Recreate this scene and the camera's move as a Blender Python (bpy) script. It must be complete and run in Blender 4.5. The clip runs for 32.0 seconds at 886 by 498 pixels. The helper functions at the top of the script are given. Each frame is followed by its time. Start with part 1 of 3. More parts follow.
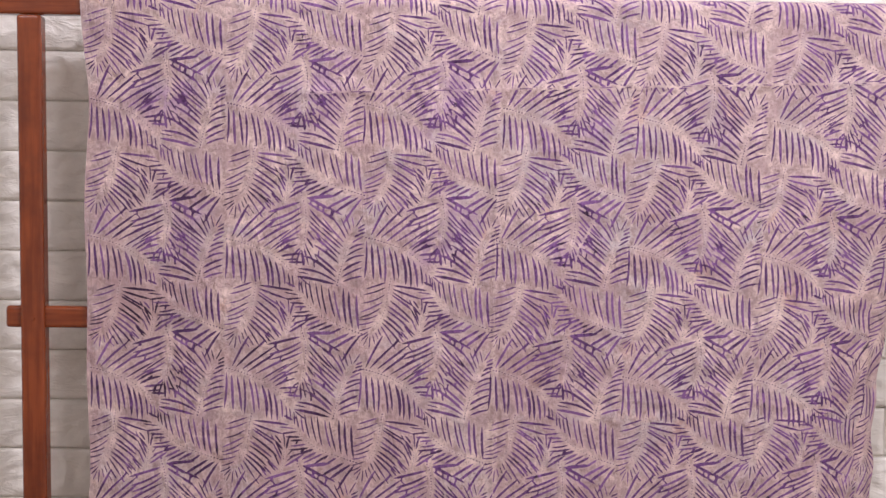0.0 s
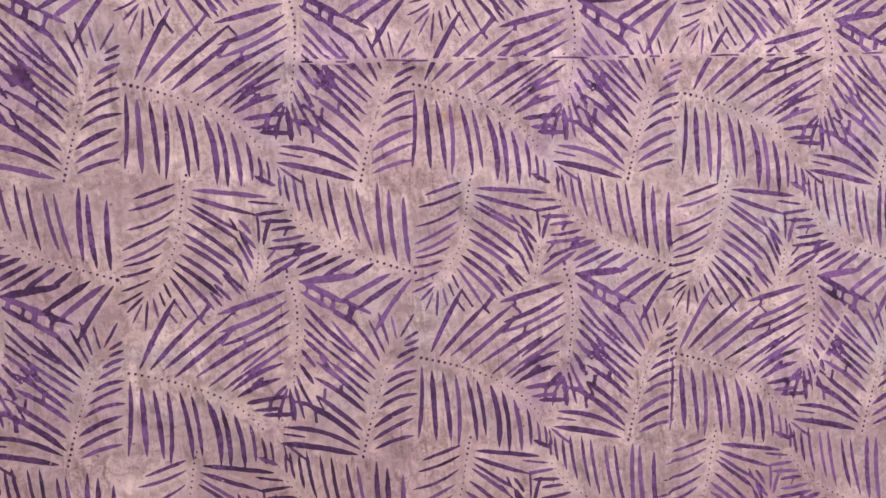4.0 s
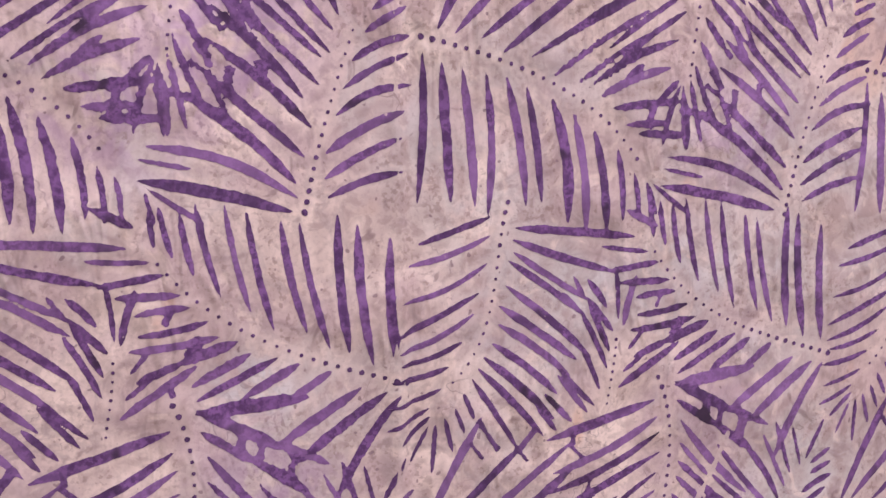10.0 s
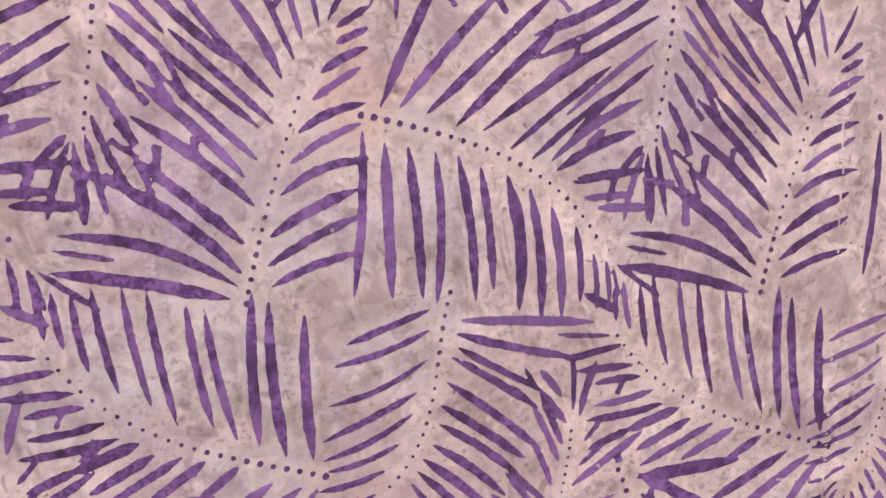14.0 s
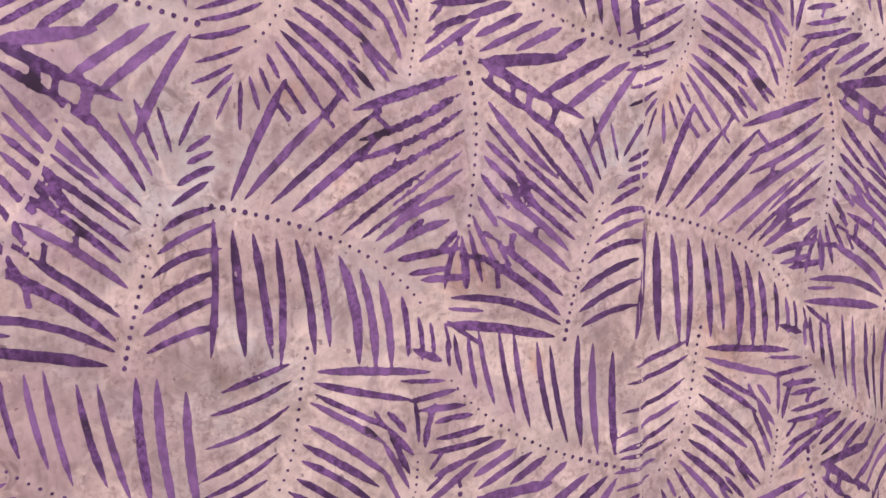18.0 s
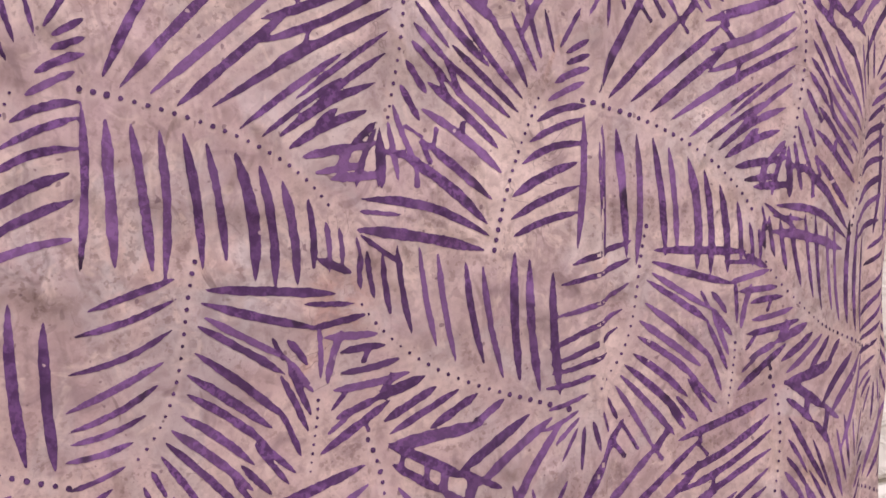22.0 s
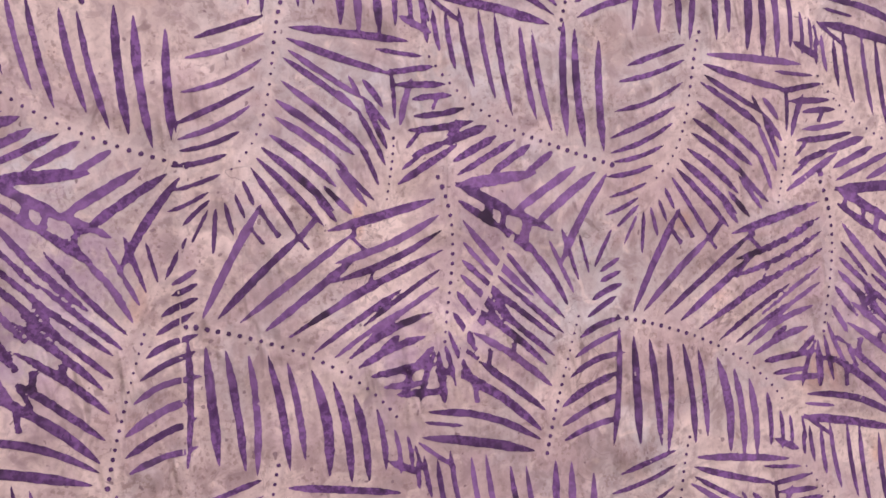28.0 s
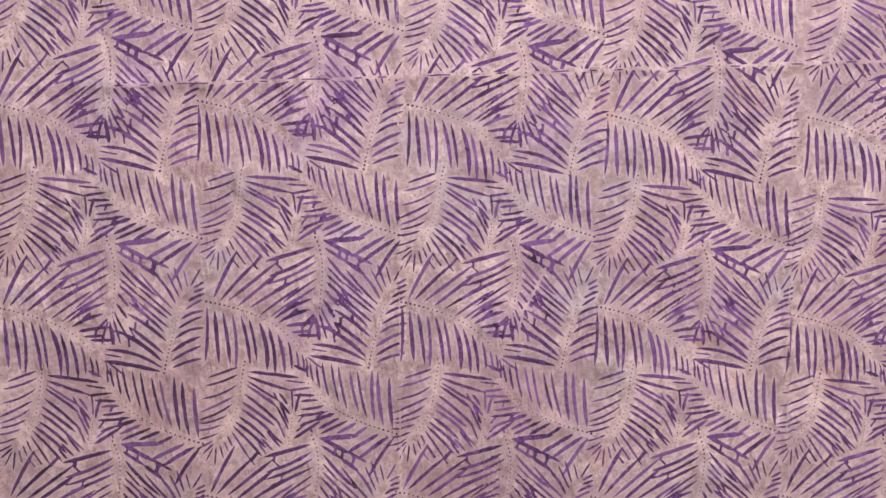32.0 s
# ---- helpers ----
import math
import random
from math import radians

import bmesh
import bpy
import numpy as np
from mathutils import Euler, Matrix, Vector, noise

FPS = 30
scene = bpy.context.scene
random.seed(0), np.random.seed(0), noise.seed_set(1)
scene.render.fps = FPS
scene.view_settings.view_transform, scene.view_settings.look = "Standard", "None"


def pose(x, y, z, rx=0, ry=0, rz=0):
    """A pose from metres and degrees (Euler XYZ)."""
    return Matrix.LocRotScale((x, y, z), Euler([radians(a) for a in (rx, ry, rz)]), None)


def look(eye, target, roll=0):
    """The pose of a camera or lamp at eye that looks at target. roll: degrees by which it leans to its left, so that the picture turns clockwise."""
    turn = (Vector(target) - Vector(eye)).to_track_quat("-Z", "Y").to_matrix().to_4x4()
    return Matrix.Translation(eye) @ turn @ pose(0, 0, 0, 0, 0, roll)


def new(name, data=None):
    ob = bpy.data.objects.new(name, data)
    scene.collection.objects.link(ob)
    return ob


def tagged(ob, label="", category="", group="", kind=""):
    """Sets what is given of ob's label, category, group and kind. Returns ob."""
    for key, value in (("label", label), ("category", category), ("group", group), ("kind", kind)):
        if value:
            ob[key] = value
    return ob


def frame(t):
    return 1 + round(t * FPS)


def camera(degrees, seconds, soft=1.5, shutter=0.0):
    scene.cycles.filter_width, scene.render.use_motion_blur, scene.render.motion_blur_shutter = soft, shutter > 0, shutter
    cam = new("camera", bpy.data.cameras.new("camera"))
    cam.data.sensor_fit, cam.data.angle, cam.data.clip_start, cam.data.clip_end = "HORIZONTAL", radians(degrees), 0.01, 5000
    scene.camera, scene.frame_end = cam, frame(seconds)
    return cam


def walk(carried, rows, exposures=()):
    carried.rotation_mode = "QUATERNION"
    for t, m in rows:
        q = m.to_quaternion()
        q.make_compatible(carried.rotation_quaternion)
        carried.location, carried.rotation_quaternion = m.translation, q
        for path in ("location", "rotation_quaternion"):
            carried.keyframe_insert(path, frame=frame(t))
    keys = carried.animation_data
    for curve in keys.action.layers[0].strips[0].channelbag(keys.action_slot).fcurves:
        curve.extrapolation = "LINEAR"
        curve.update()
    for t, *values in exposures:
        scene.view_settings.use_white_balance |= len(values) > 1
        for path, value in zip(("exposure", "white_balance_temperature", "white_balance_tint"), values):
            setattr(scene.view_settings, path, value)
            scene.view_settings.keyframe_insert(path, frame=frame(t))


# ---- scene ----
cam = camera(42.0, 32.0)
PATH = [
    (0, (0.502, -1.781, 1.253), (0.522, 0.217, 1.18), 0.7),
    (0.5, (0.435, -1.644, 1.261), (0.49, 0.354, 1.193), 0.6),
    (1, (0.374, -1.526, 1.256), (0.48, 0.471, 1.196), 0.4),
    (1.5, (0.351, -1.428, 1.267), (0.478, 0.567, 1.198), 0.4),
    (2, (0.31, -1.294, 1.301), (0.49, 0.696, 1.208), 0.4),
    (2.5, (0.291, -1.171, 1.33), (0.518, 0.814, 1.23), 0.2),
    (3, (0.288, -1.058, 1.354), (0.553, 0.92, 1.219), 0.2),
    (3.5, (0.275, -0.959, 1.353), (0.589, 1.011, 1.214), 0.1),
    (5.5, (0.231, -0.608, 1.366), (0.734, 1.314, 1.135), -0.2),
    (6, (0.241, -0.578, 1.34), (0.786, 1.333, 1.116), -0.2),
    (6.5, (0.265, -0.558, 1.33), (0.849, 1.34, 1.092), -0.2),
    (7, (0.304, -0.53, 1.337), (0.916, 1.356, 1.078), -0.0),
    (7.5, (0.343, -0.51, 1.345), (0.966, 1.373, 1.091), 0.0),
    (8, (0.37, -0.487, 1.352), (0.996, 1.397, 1.111), 0.0),
    (8.5, (0.392, -0.464, 1.357), (1.038, 1.414, 1.122), -0.2),
    (9, (0.415, -0.445, 1.368), (1.091, 1.421, 1.121), 0.1),
    (9.5, (0.439, -0.436, 1.376), (1.112, 1.432, 1.132), 0.1),
    (10, (0.471, -0.424, 1.385), (1.127, 1.445, 1.114), 0.1),
    (10.5, (0.5, -0.413, 1.386), (1.162, 1.455, 1.116), 0.1),
    (11, (0.534, -0.403, 1.393), (1.195, 1.464, 1.116), 0.2),
    (11.5, (0.563, -0.398, 1.398), (1.215, 1.472, 1.12), 0.2),
    (12, (0.6, -0.393, 1.406), (1.254, 1.473, 1.104), 0.1),
    (12.5, (0.638, -0.388, 1.412), (1.269, 1.484, 1.101), 0.0),
    (13, (0.662, -0.377, 1.415), (1.293, 1.494, 1.095), 0.2),
    (13.5, (0.688, -0.375, 1.414), (1.309, 1.498, 1.087), 0.2),
    (14, (0.719, -0.379, 1.416), (1.351, 1.488, 1.077), 0.3),
    (14.5, (0.736, -0.388, 1.414), (1.395, 1.469, 1.069), 0.5),
    (16.5, (0.711, -0.455, 1.314), (1.473, 1.377, 1.06), -0.7),
    (17, (0.709, -0.46, 1.285), (1.488, 1.366, 1.046), -0.8),
    (17.5, (0.713, -0.469, 1.256), (1.489, 1.361, 1.041), -0.9),
    (18, (0.712, -0.469, 1.227), (1.483, 1.364, 1.011), -0.8),
    (18.5, (0.717, -0.462, 1.193), (1.499, 1.368, 0.997), -0.9),
    (19, (0.721, -0.458, 1.162), (1.513, 1.37, 0.978), -0.7),
    (19.5, (0.727, -0.461, 1.139), (1.517, 1.367, 0.958), -0.7),
    (20, (0.725, -0.456, 1.108), (1.531, 1.366, 0.929), -0.6),
    (20.5, (0.72, -0.446, 1.079), (1.541, 1.37, 0.911), -0.7),
    (21, (0.722, -0.438, 1.04), (1.547, 1.376, 0.866), -0.6),
    (21.5, (0.74, -0.431, 1.011), (1.567, 1.382, 0.84), -0.5),
    (22, (0.748, -0.413, 0.967), (1.582, 1.398, 0.814), -0.5),
    (22.5, (0.742, -0.397, 0.937), (1.579, 1.415, 0.797), -0.4),
    (23, (0.716, -0.371, 0.909), (1.591, 1.42, 0.754), -0.1),
    (23.5, (0.692, -0.351, 0.915), (1.591, 1.427, 0.74), 0.1),
    (24, (0.683, -0.342, 0.942), (1.602, 1.426, 0.764), 0.2),
    (24.5, (0.677, -0.348, 0.983), (1.567, 1.431, 0.78), 0.6),
    (25, (0.656, -0.358, 1.009), (1.556, 1.423, 0.875), -0.6),
    (25.5, (0.63, -0.365, 1.047), (1.557, 1.401, 0.896), -0.9),
    (26, (0.617, -0.39, 1.09), (1.486, 1.406, 0.945), -0.9),
    (26.5, (0.598, -0.413, 1.137), (1.398, 1.415, 0.992), -1.1),
    (28.5, (0.569, -0.575, 1.299), (1.025, 1.367, 1.161), -0.7),
    (29, (0.589, -0.663, 1.313), (0.93, 1.305, 1.204), -0.6),
    (29.5, (0.594, -0.741, 1.322), (0.856, 1.239, 1.209), -0.5),
    (30, (0.603, -0.833, 1.327), (0.809, 1.154, 1.223), -0.4),
    (30.5, (0.597, -0.904, 1.33), (0.757, 1.086, 1.208), -0.3),
    (31, (0.599, -0.992, 1.337), (0.729, 0.998, 1.196), -0.2),
    (31.5, (0.599, -1.092, 1.333), (0.702, 0.901, 1.206), -0.2),
    (32, (0.602, -1.196, 1.332), (0.676, 0.799, 1.206), -0.3),
]
EXPOSURES = [(0.0, -0.10, 6450, 16), (3.0, -0.11, 6420, 17), (7.0, -0.14, 6390, 17), (13.0, -0.12, 6380, 11), (17.0, -0.03, 6510, 13),
             (20.0, -0.05, 6530, 16), (22.0, -0.06, 6590, 16), (24.0, -0.10, 6560, 16), (26.0, -0.09, 6450, 16), (29.0, -0.14, 6430, 17), (32.0, -0.13, 6430, 17)]
walk(cam, [(t, look(e, g, r)) for t, e, g, r in PATH], EXPOSURES)

# ---- light ----
world = bpy.data.worlds.new("world")
world.use_nodes = True
world.node_tree.nodes["Background"].inputs[0].default_value = (0.9, 0.95, 1.0, 1)
world.node_tree.nodes["Background"].inputs[1].default_value = 0.05
scene.world = world


def area_lamp(name, place, target, size, watts, colour):
    data = bpy.data.lights.new(name, "AREA")
    data.shape, data.size, data.energy, data.color = "DISK", size, watts, colour
    ob = new(name, data)
    ob.matrix_world = look(place, target)
    return ob


area_lamp("ceiling_lamp_near", (0.80, -0.80, 2.66), (0.80, -0.80, 0), 0.22, 23.0, (0.985, 0.98, 1.05))
area_lamp("ceiling_lamp_right", (2.0, -1.7, 2.66), (2.0, -1.7, 0), 0.7, 38, (0.985, 0.975, 1.05))
# unseen soft fill, added to brighten the wall and cloth at the left
area_lamp("fill_lamp_left", (-0.9, -1.9, 2.66), (-0.9, -1.9, 0), 1.5, 23, (0.985, 0.975, 1.05))


# ---- materials ----
def material(name, rough=0.8):
    m = bpy.data.materials.new(name)
    m.use_nodes = True
    nt = m.node_tree
    b = nt.nodes["Principled BSDF"]
    b.inputs["Roughness"].default_value = rough
    return m, nt, b


def node(nt, kind, **values):
    n = nt.nodes.new(kind)
    for key, value in values.items():
        n.inputs[key.replace("_", " ")].default_value = value
    return n


def coords(nt):
    return nt.nodes.new("ShaderNodeTexCoord").outputs["Object"]


def noise_tex(nt, scale, detail=3.0, rough=0.55, vector=None, distort=0.0):
    n = node(nt, "ShaderNodeTexNoise", Scale=scale, Detail=detail, Roughness=rough, Distortion=distort)
    nt.links.new(vector if vector else coords(nt), n.inputs["Vector"])
    return n.outputs["Fac"]


def step(nt, value, a, b, lo=0.0, hi=1.0):
    n = node(nt, "ShaderNodeMapRange")
    n.inputs[1].default_value, n.inputs[2].default_value = a, b
    n.inputs[3].default_value, n.inputs[4].default_value = lo, hi
    n.interpolation_type = "SMOOTHSTEP"
    nt.links.new(value, n.inputs[0])
    return n.outputs[0]


def mix(nt, fac, a, b, blend="MIX"):
    n = nt.nodes.new("ShaderNodeMix")
    n.data_type, n.blend_type = "RGBA", blend
    for key, value in ((0, fac), (6, a), (7, b)):
        if hasattr(value, "links"):
            nt.links.new(value, n.inputs[key])
        else:
            n.inputs[key].default_value = value
    return n.outputs[2]


def times(nt, a, b):
    n = nt.nodes.new("ShaderNodeMath")
    n.operation = "MULTIPLY"
    for key, value in ((0, a), (1, b)):
        if hasattr(value, "links"):
            nt.links.new(value, n.inputs[key])
        else:
            n.inputs[key].default_value = value
    return n.outputs[0]


def bump(nt, b, height, strength, distance):
    n = node(nt, "ShaderNodeBump", Strength=strength, Distance=distance)
    nt.links.new(height, n.inputs["Height"])
    nt.links.new(n.outputs["Normal"], b.inputs["Normal"])


def rgb(r, g, b):
    """Linear colour from 0 to 255 values."""
    return tuple(((c / 255 + 0.055) / 1.055) ** 2.4 if c > 10 else c / 3294 for c in (r, g, b)) + (1.0,)


def stain(nt):
    """A broad brown bloom low at one side of the cloth and its ragged outliers."""
    d = nt.nodes.new("ShaderNodeVectorMath")
    d.operation = "DISTANCE"
    nt.links.new(coords(nt), d.inputs[0])
    d.inputs[1].default_value = (0.12, 0.0, 0.98)
    return times(nt, step(nt, d.outputs["Value"], 0.62, 0.10), step(nt, noise_tex(nt, 8, 4, 0.65, None, 0.8), 0.40, 0.62))


# blooms in the dye bath: place on the cloth, reach, colour
BLOOMS = (((0.79, 1.34), 0.085, (188, 182, 184)), ((0.785, 1.215), 0.05, (192, 186, 188)), ((0.83, 0.925), 0.05, (186, 184, 190)),
          ((0.63, 1.36), 0.05, (192, 184, 186)), ((1.063, 1.125), 0.03, (204, 156, 134)), ((0.922, 1.163), 0.022, (186, 140, 126)),
          ((0.895, 0.913), 0.022, (190, 142, 128)), ((1.112, 1.244), 0.03, (188, 146, 132)), ((0.807, 1.035), 0.018, (186, 134, 124)),
          ((1.10, 1.52), 0.10, (168, 134, 142)), ((0.667, 1.05), 0.13, (172, 138, 142)), ((0.33, 1.22), 0.06, (170, 136, 142)),
          ((0.669, 1.002), 0.06, (150, 116, 110)), ((0.694, 1.089), 0.04, (160, 126, 128)), ((0.819, 1.122), 0.035, (190, 186, 190)),
          ((0.779, 1.036), 0.04, (204, 184, 186)), ((0.441, 1.325), 0.03, (190, 186, 190)), ((0.545, 1.272), 0.025, (188, 188, 196)),
          ((0.414, 1.242), 0.03, (190, 184, 186)), ((0.789, 1.204), 0.025, (206, 196, 196)),
          ((0.661, 1.301), 0.05, (194, 188, 192)), ((0.725, 1.306), 0.035, (192, 188, 194)), ((0.808, 1.221), 0.03, (204, 198, 200)), ((0.997, 1.218), 0.03, (190, 190, 196)))


def bloom(nt, base, place, reach, colour):
    d = nt.nodes.new("ShaderNodeVectorMath")
    d.operation = "DISTANCE"
    nt.links.new(coords(nt), d.inputs[0])
    d.inputs[1].default_value = (place[0], 0.0, place[1])
    ragged = step(nt, noise_tex(nt, 1.6 / reach, 4, 0.65, None, 0.6), 0.34, 0.60)
    return mix(nt, times(nt, times(nt, step(nt, d.outputs["Value"], reach * 1.15, reach * 0.3), ragged), 0.62), base, rgb(*colour))


def attribute(nt, name):
    n = nt.nodes.new("ShaderNodeAttribute")
    n.attribute_name = name
    return n.outputs["Fac"]


def puckered(nt, b):
    """The thread of the weave and soft upright puckers where the wet cloth shrank."""
    v = node(nt, "ShaderNodeMapping", Scale=(1.0, 1.0, 0.38))
    nt.links.new(coords(nt), v.inputs["Vector"])
    soft = times(nt, noise_tex(nt, 95, 2, 0.5, v.outputs["Vector"], 0.5), step(nt, noise_tex(nt, 13, 2), 0.42, 0.60, 0.15, 1.0))
    fold = nt.nodes.new("ShaderNodeBump")
    fold.inputs["Strength"].default_value, fold.inputs["Distance"].default_value = 0.6, 0.010
    nt.links.new(soft, fold.inputs["Height"])
    weave = nt.nodes.new("ShaderNodeBump")
    weave.inputs["Strength"].default_value, weave.inputs["Distance"].default_value = 0.10, 0.0005
    nt.links.new(noise_tex(nt, 900, 2), weave.inputs["Height"])
    nt.links.new(fold.outputs["Normal"], weave.inputs["Normal"])
    nt.links.new(weave.outputs["Normal"], b.inputs["Normal"])


def cotton(name):
    """Hand-dyed cotton ground: pink cream along the wax lines and between leaflets, greyer and speckled where the dye bath reached."""
    m, nt, b = material(name, 0.9)
    wax, bare = attribute(nt, "wax"), attribute(nt, "bare")
    base = mix(nt, step(nt, noise_tex(nt, 26, 3, 0.6, None, 0.6), 0.40, 0.62), rgb(232, 207, 199), rgb(202, 175, 175))
    base = mix(nt, times(nt, step(nt, noise_tex(nt, 3.2, 2), 0.46, 0.62), 0.35), base, rgb(188, 150, 150))
    base = mix(nt, times(nt, step(nt, noise_tex(nt, 11, 2, 0.5, None, 0.6), 0.50, 0.64), 0.5), base, rgb(178, 148, 155))
    base = mix(nt, times(nt, step(nt, noise_tex(nt, 15, 4, 0.6, None, 1.0), 0.50, 0.62), 0.5), base, rgb(188, 178, 180))
    base = mix(nt, times(nt, step(nt, noise_tex(nt, 23, 2, 0.5, None, 1.0), 0.66, 0.76), 0.5), base, rgb(212, 164, 140))
    for place, reach, colour in BLOOMS:
        base = bloom(nt, base, place, reach, colour)
    free = step(nt, bare, 0.0, 1.0, 0.45, 1.0)
    dull = step(nt, noise_tex(nt, 17, 4, 0.6, None, 1.2), 0.38, 0.54)
    base = mix(nt, times(nt, times(nt, dull, free), 0.55), base, rgb(168, 143, 141))
    base = mix(nt, times(nt, step(nt, noise_tex(nt, 130, 3, 0.6, None, 0.5), 0.46, 0.58), times(nt, free, 0.5)), base, rgb(156, 130, 129))
    base = mix(nt, times(nt, step(nt, noise_tex(nt, 55, 3, 0.6, None, 1.2), 0.55, 0.70), 0.6), base, rgb(147, 122, 126))
    base = mix(nt, times(nt, step(nt, noise_tex(nt, 70, 3, 0.6, None, 1.0), 0.56, 0.70), 0.5), base, rgb(229, 204, 195))
    patch = times(nt, step(nt, noise_tex(nt, 25, 3, 0.6, None, 0.8), 0.42, 0.55), step(nt, bare, 0.0, 0.8, 0.3, 1.0))
    base = mix(nt, times(nt, times(nt, step(nt, noise_tex(nt, 460, 2, 0.5), 0.53, 0.62), patch), 0.45), base, rgb(124, 95, 93))
    base = mix(nt, times(nt, step(nt, noise_tex(nt, 620, 2, 0.6), 0.50, 0.66), 0.16), base, rgb(150, 122, 128))
    base = mix(nt, times(nt, step(nt, wax, 0.3, 1.0), 0.45), base, rgb(212, 188, 184))
    vein = noise_tex(nt, 36, 3, 0.6, None, 0.8)
    line = times(nt, step(nt, vein, 0.490, 0.498), step(nt, vein, 0.510, 0.502))
    base = mix(nt, times(nt, times(nt, line, step(nt, noise_tex(nt, 21, 2), 0.56, 0.66)), 0.5), base, rgb(124, 100, 104))
    base = mix(nt, times(nt, step(nt, noise_tex(nt, 44, 3, 0.55, None, 2.0), 0.64, 0.73), 0.55), base, rgb(122, 96, 100))
    base = mix(nt, times(nt, stain(nt), 0.3), base, rgb(156, 116, 122))
    base = mix(nt, times(nt, times(nt, attribute(nt, "pool"), step(nt, noise_tex(nt, 60, 3, 0.6, None, 0.8), 0.38, 0.58)), 0.6), base, rgb(168, 130, 172))
    smoke = noise_tex(nt, 18, 4, 0.6, None, 1.4)
    wisp = times(nt, step(nt, smoke, 0.44, 0.50), step(nt, smoke, 0.56, 0.50))
    base = mix(nt, times(nt, times(nt, wisp, step(nt, noise_tex(nt, 12, 2), 0.45, 0.60)), 0.4), base, rgb(152, 132, 134))
    base = mix(nt, times(nt, step(nt, noise_tex(nt, 240, 1, 0.5), 0.72, 0.76), 0.7), base, rgb(120, 92, 104))
    nt.links.new(base, b.inputs["Base Color"])
    puckered(nt, b)
    return m


def dye(name):
    """Purple dye soaked into cotton, softly mottled, with paler lilac, near-black pooling and a few bare specks."""
    m, nt, b = material(name, 0.88)
    isle = attribute(nt, "tone")
    base = mix(nt, step(nt, noise_tex(nt, 230, 3, 0.55), 0.36, 0.58), rgb(86, 48, 99), rgb(126, 82, 140))
    base = mix(nt, times(nt, step(nt, noise_tex(nt, 520, 2, 0.55), 0.48, 0.58), step(nt, noise_tex(nt, 31, 2), 0.36, 0.52, 0.2, 0.75)), base, rgb(76, 41, 87))
    base = mix(nt, times(nt, step(nt, noise_tex(nt, 38, 2), 0.54, 0.66), 0.6), base, rgb(148, 104, 160))
    base = mix(nt, times(nt, step(nt, noise_tex(nt, 60, 2, 0.5, None, 0.5), 0.55, 0.68), 0.75), base, rgb(72, 41, 82))
    base = mix(nt, times(nt, step(nt, noise_tex(nt, 52, 2), 0.60, 0.69), 0.85), base, rgb(48, 27, 50))
    base = mix(nt, times(nt, stain(nt), 0.95), base, rgb(46, 23, 46))
    base = mix(nt, times(nt, step(nt, noise_tex(nt, 6, 3, 0.6, None, 0.6), 0.50, 0.64), 0.55), base, rgb(74, 43, 84))
    base = mix(nt, times(nt, step(nt, isle, 0.62, 1.0), 0.5), base, rgb(148, 105, 158))
    base = mix(nt, times(nt, step(nt, isle, 0.3, 0.0), 0.4), base, rgb(66, 37, 77))
    base = mix(nt, times(nt, step(nt, noise_tex(nt, 210, 1, 0.5), 0.735, 0.765), times(nt, step(nt, noise_tex(nt, 14, 2), 0.50, 0.60), 0.85)), base, rgb(205, 176, 182))
    nt.links.new(base, b.inputs["Base Color"])
    puckered(nt, b)
    return m


def varnished(name, grain):
    """Reddish brown varnished wood, with its grain drawn out along the axis of the smallest scale."""
    m, nt, b = material(name, 0.27)
    v = node(nt, "ShaderNodeMapping", Scale=grain)
    nt.links.new(coords(nt), v.inputs["Vector"])
    g = noise_tex(nt, 130, 4, 0.6, v.outputs["Vector"])
    base = mix(nt, step(nt, g, 0.35, 0.68), rgb(140, 66, 29), rgb(116, 50, 21))
    base = mix(nt, times(nt, step(nt, noise_tex(nt, 9, 4, 0.65), 0.42, 0.70), 0.6), base, rgb(88, 35, 16))
    nt.links.new(base, b.inputs["Base Color"])
    b.inputs["Coat Weight"].default_value = 0.3
    bump(nt, b, g, 0.15, 0.001)
    return m


def plain(name, colour, scale=20, rough=0.8, amount=0.35, depth=0.002):
    m, nt, b = material(name, rough)
    dark = tuple(c * 0.78 for c in colour[:3]) + (1,)
    base = mix(nt, times(nt, step(nt, noise_tex(nt, scale, 4), 0.35, 0.7), amount), colour, dark)
    base = mix(nt, times(nt, step(nt, noise_tex(nt, scale * 9, 3), 0.4, 0.7), amount * 0.5), base, dark)
    nt.links.new(base, b.inputs["Base Color"])
    bump(nt, b, noise_tex(nt, scale * 4, 4), 0.35, depth)
    return m


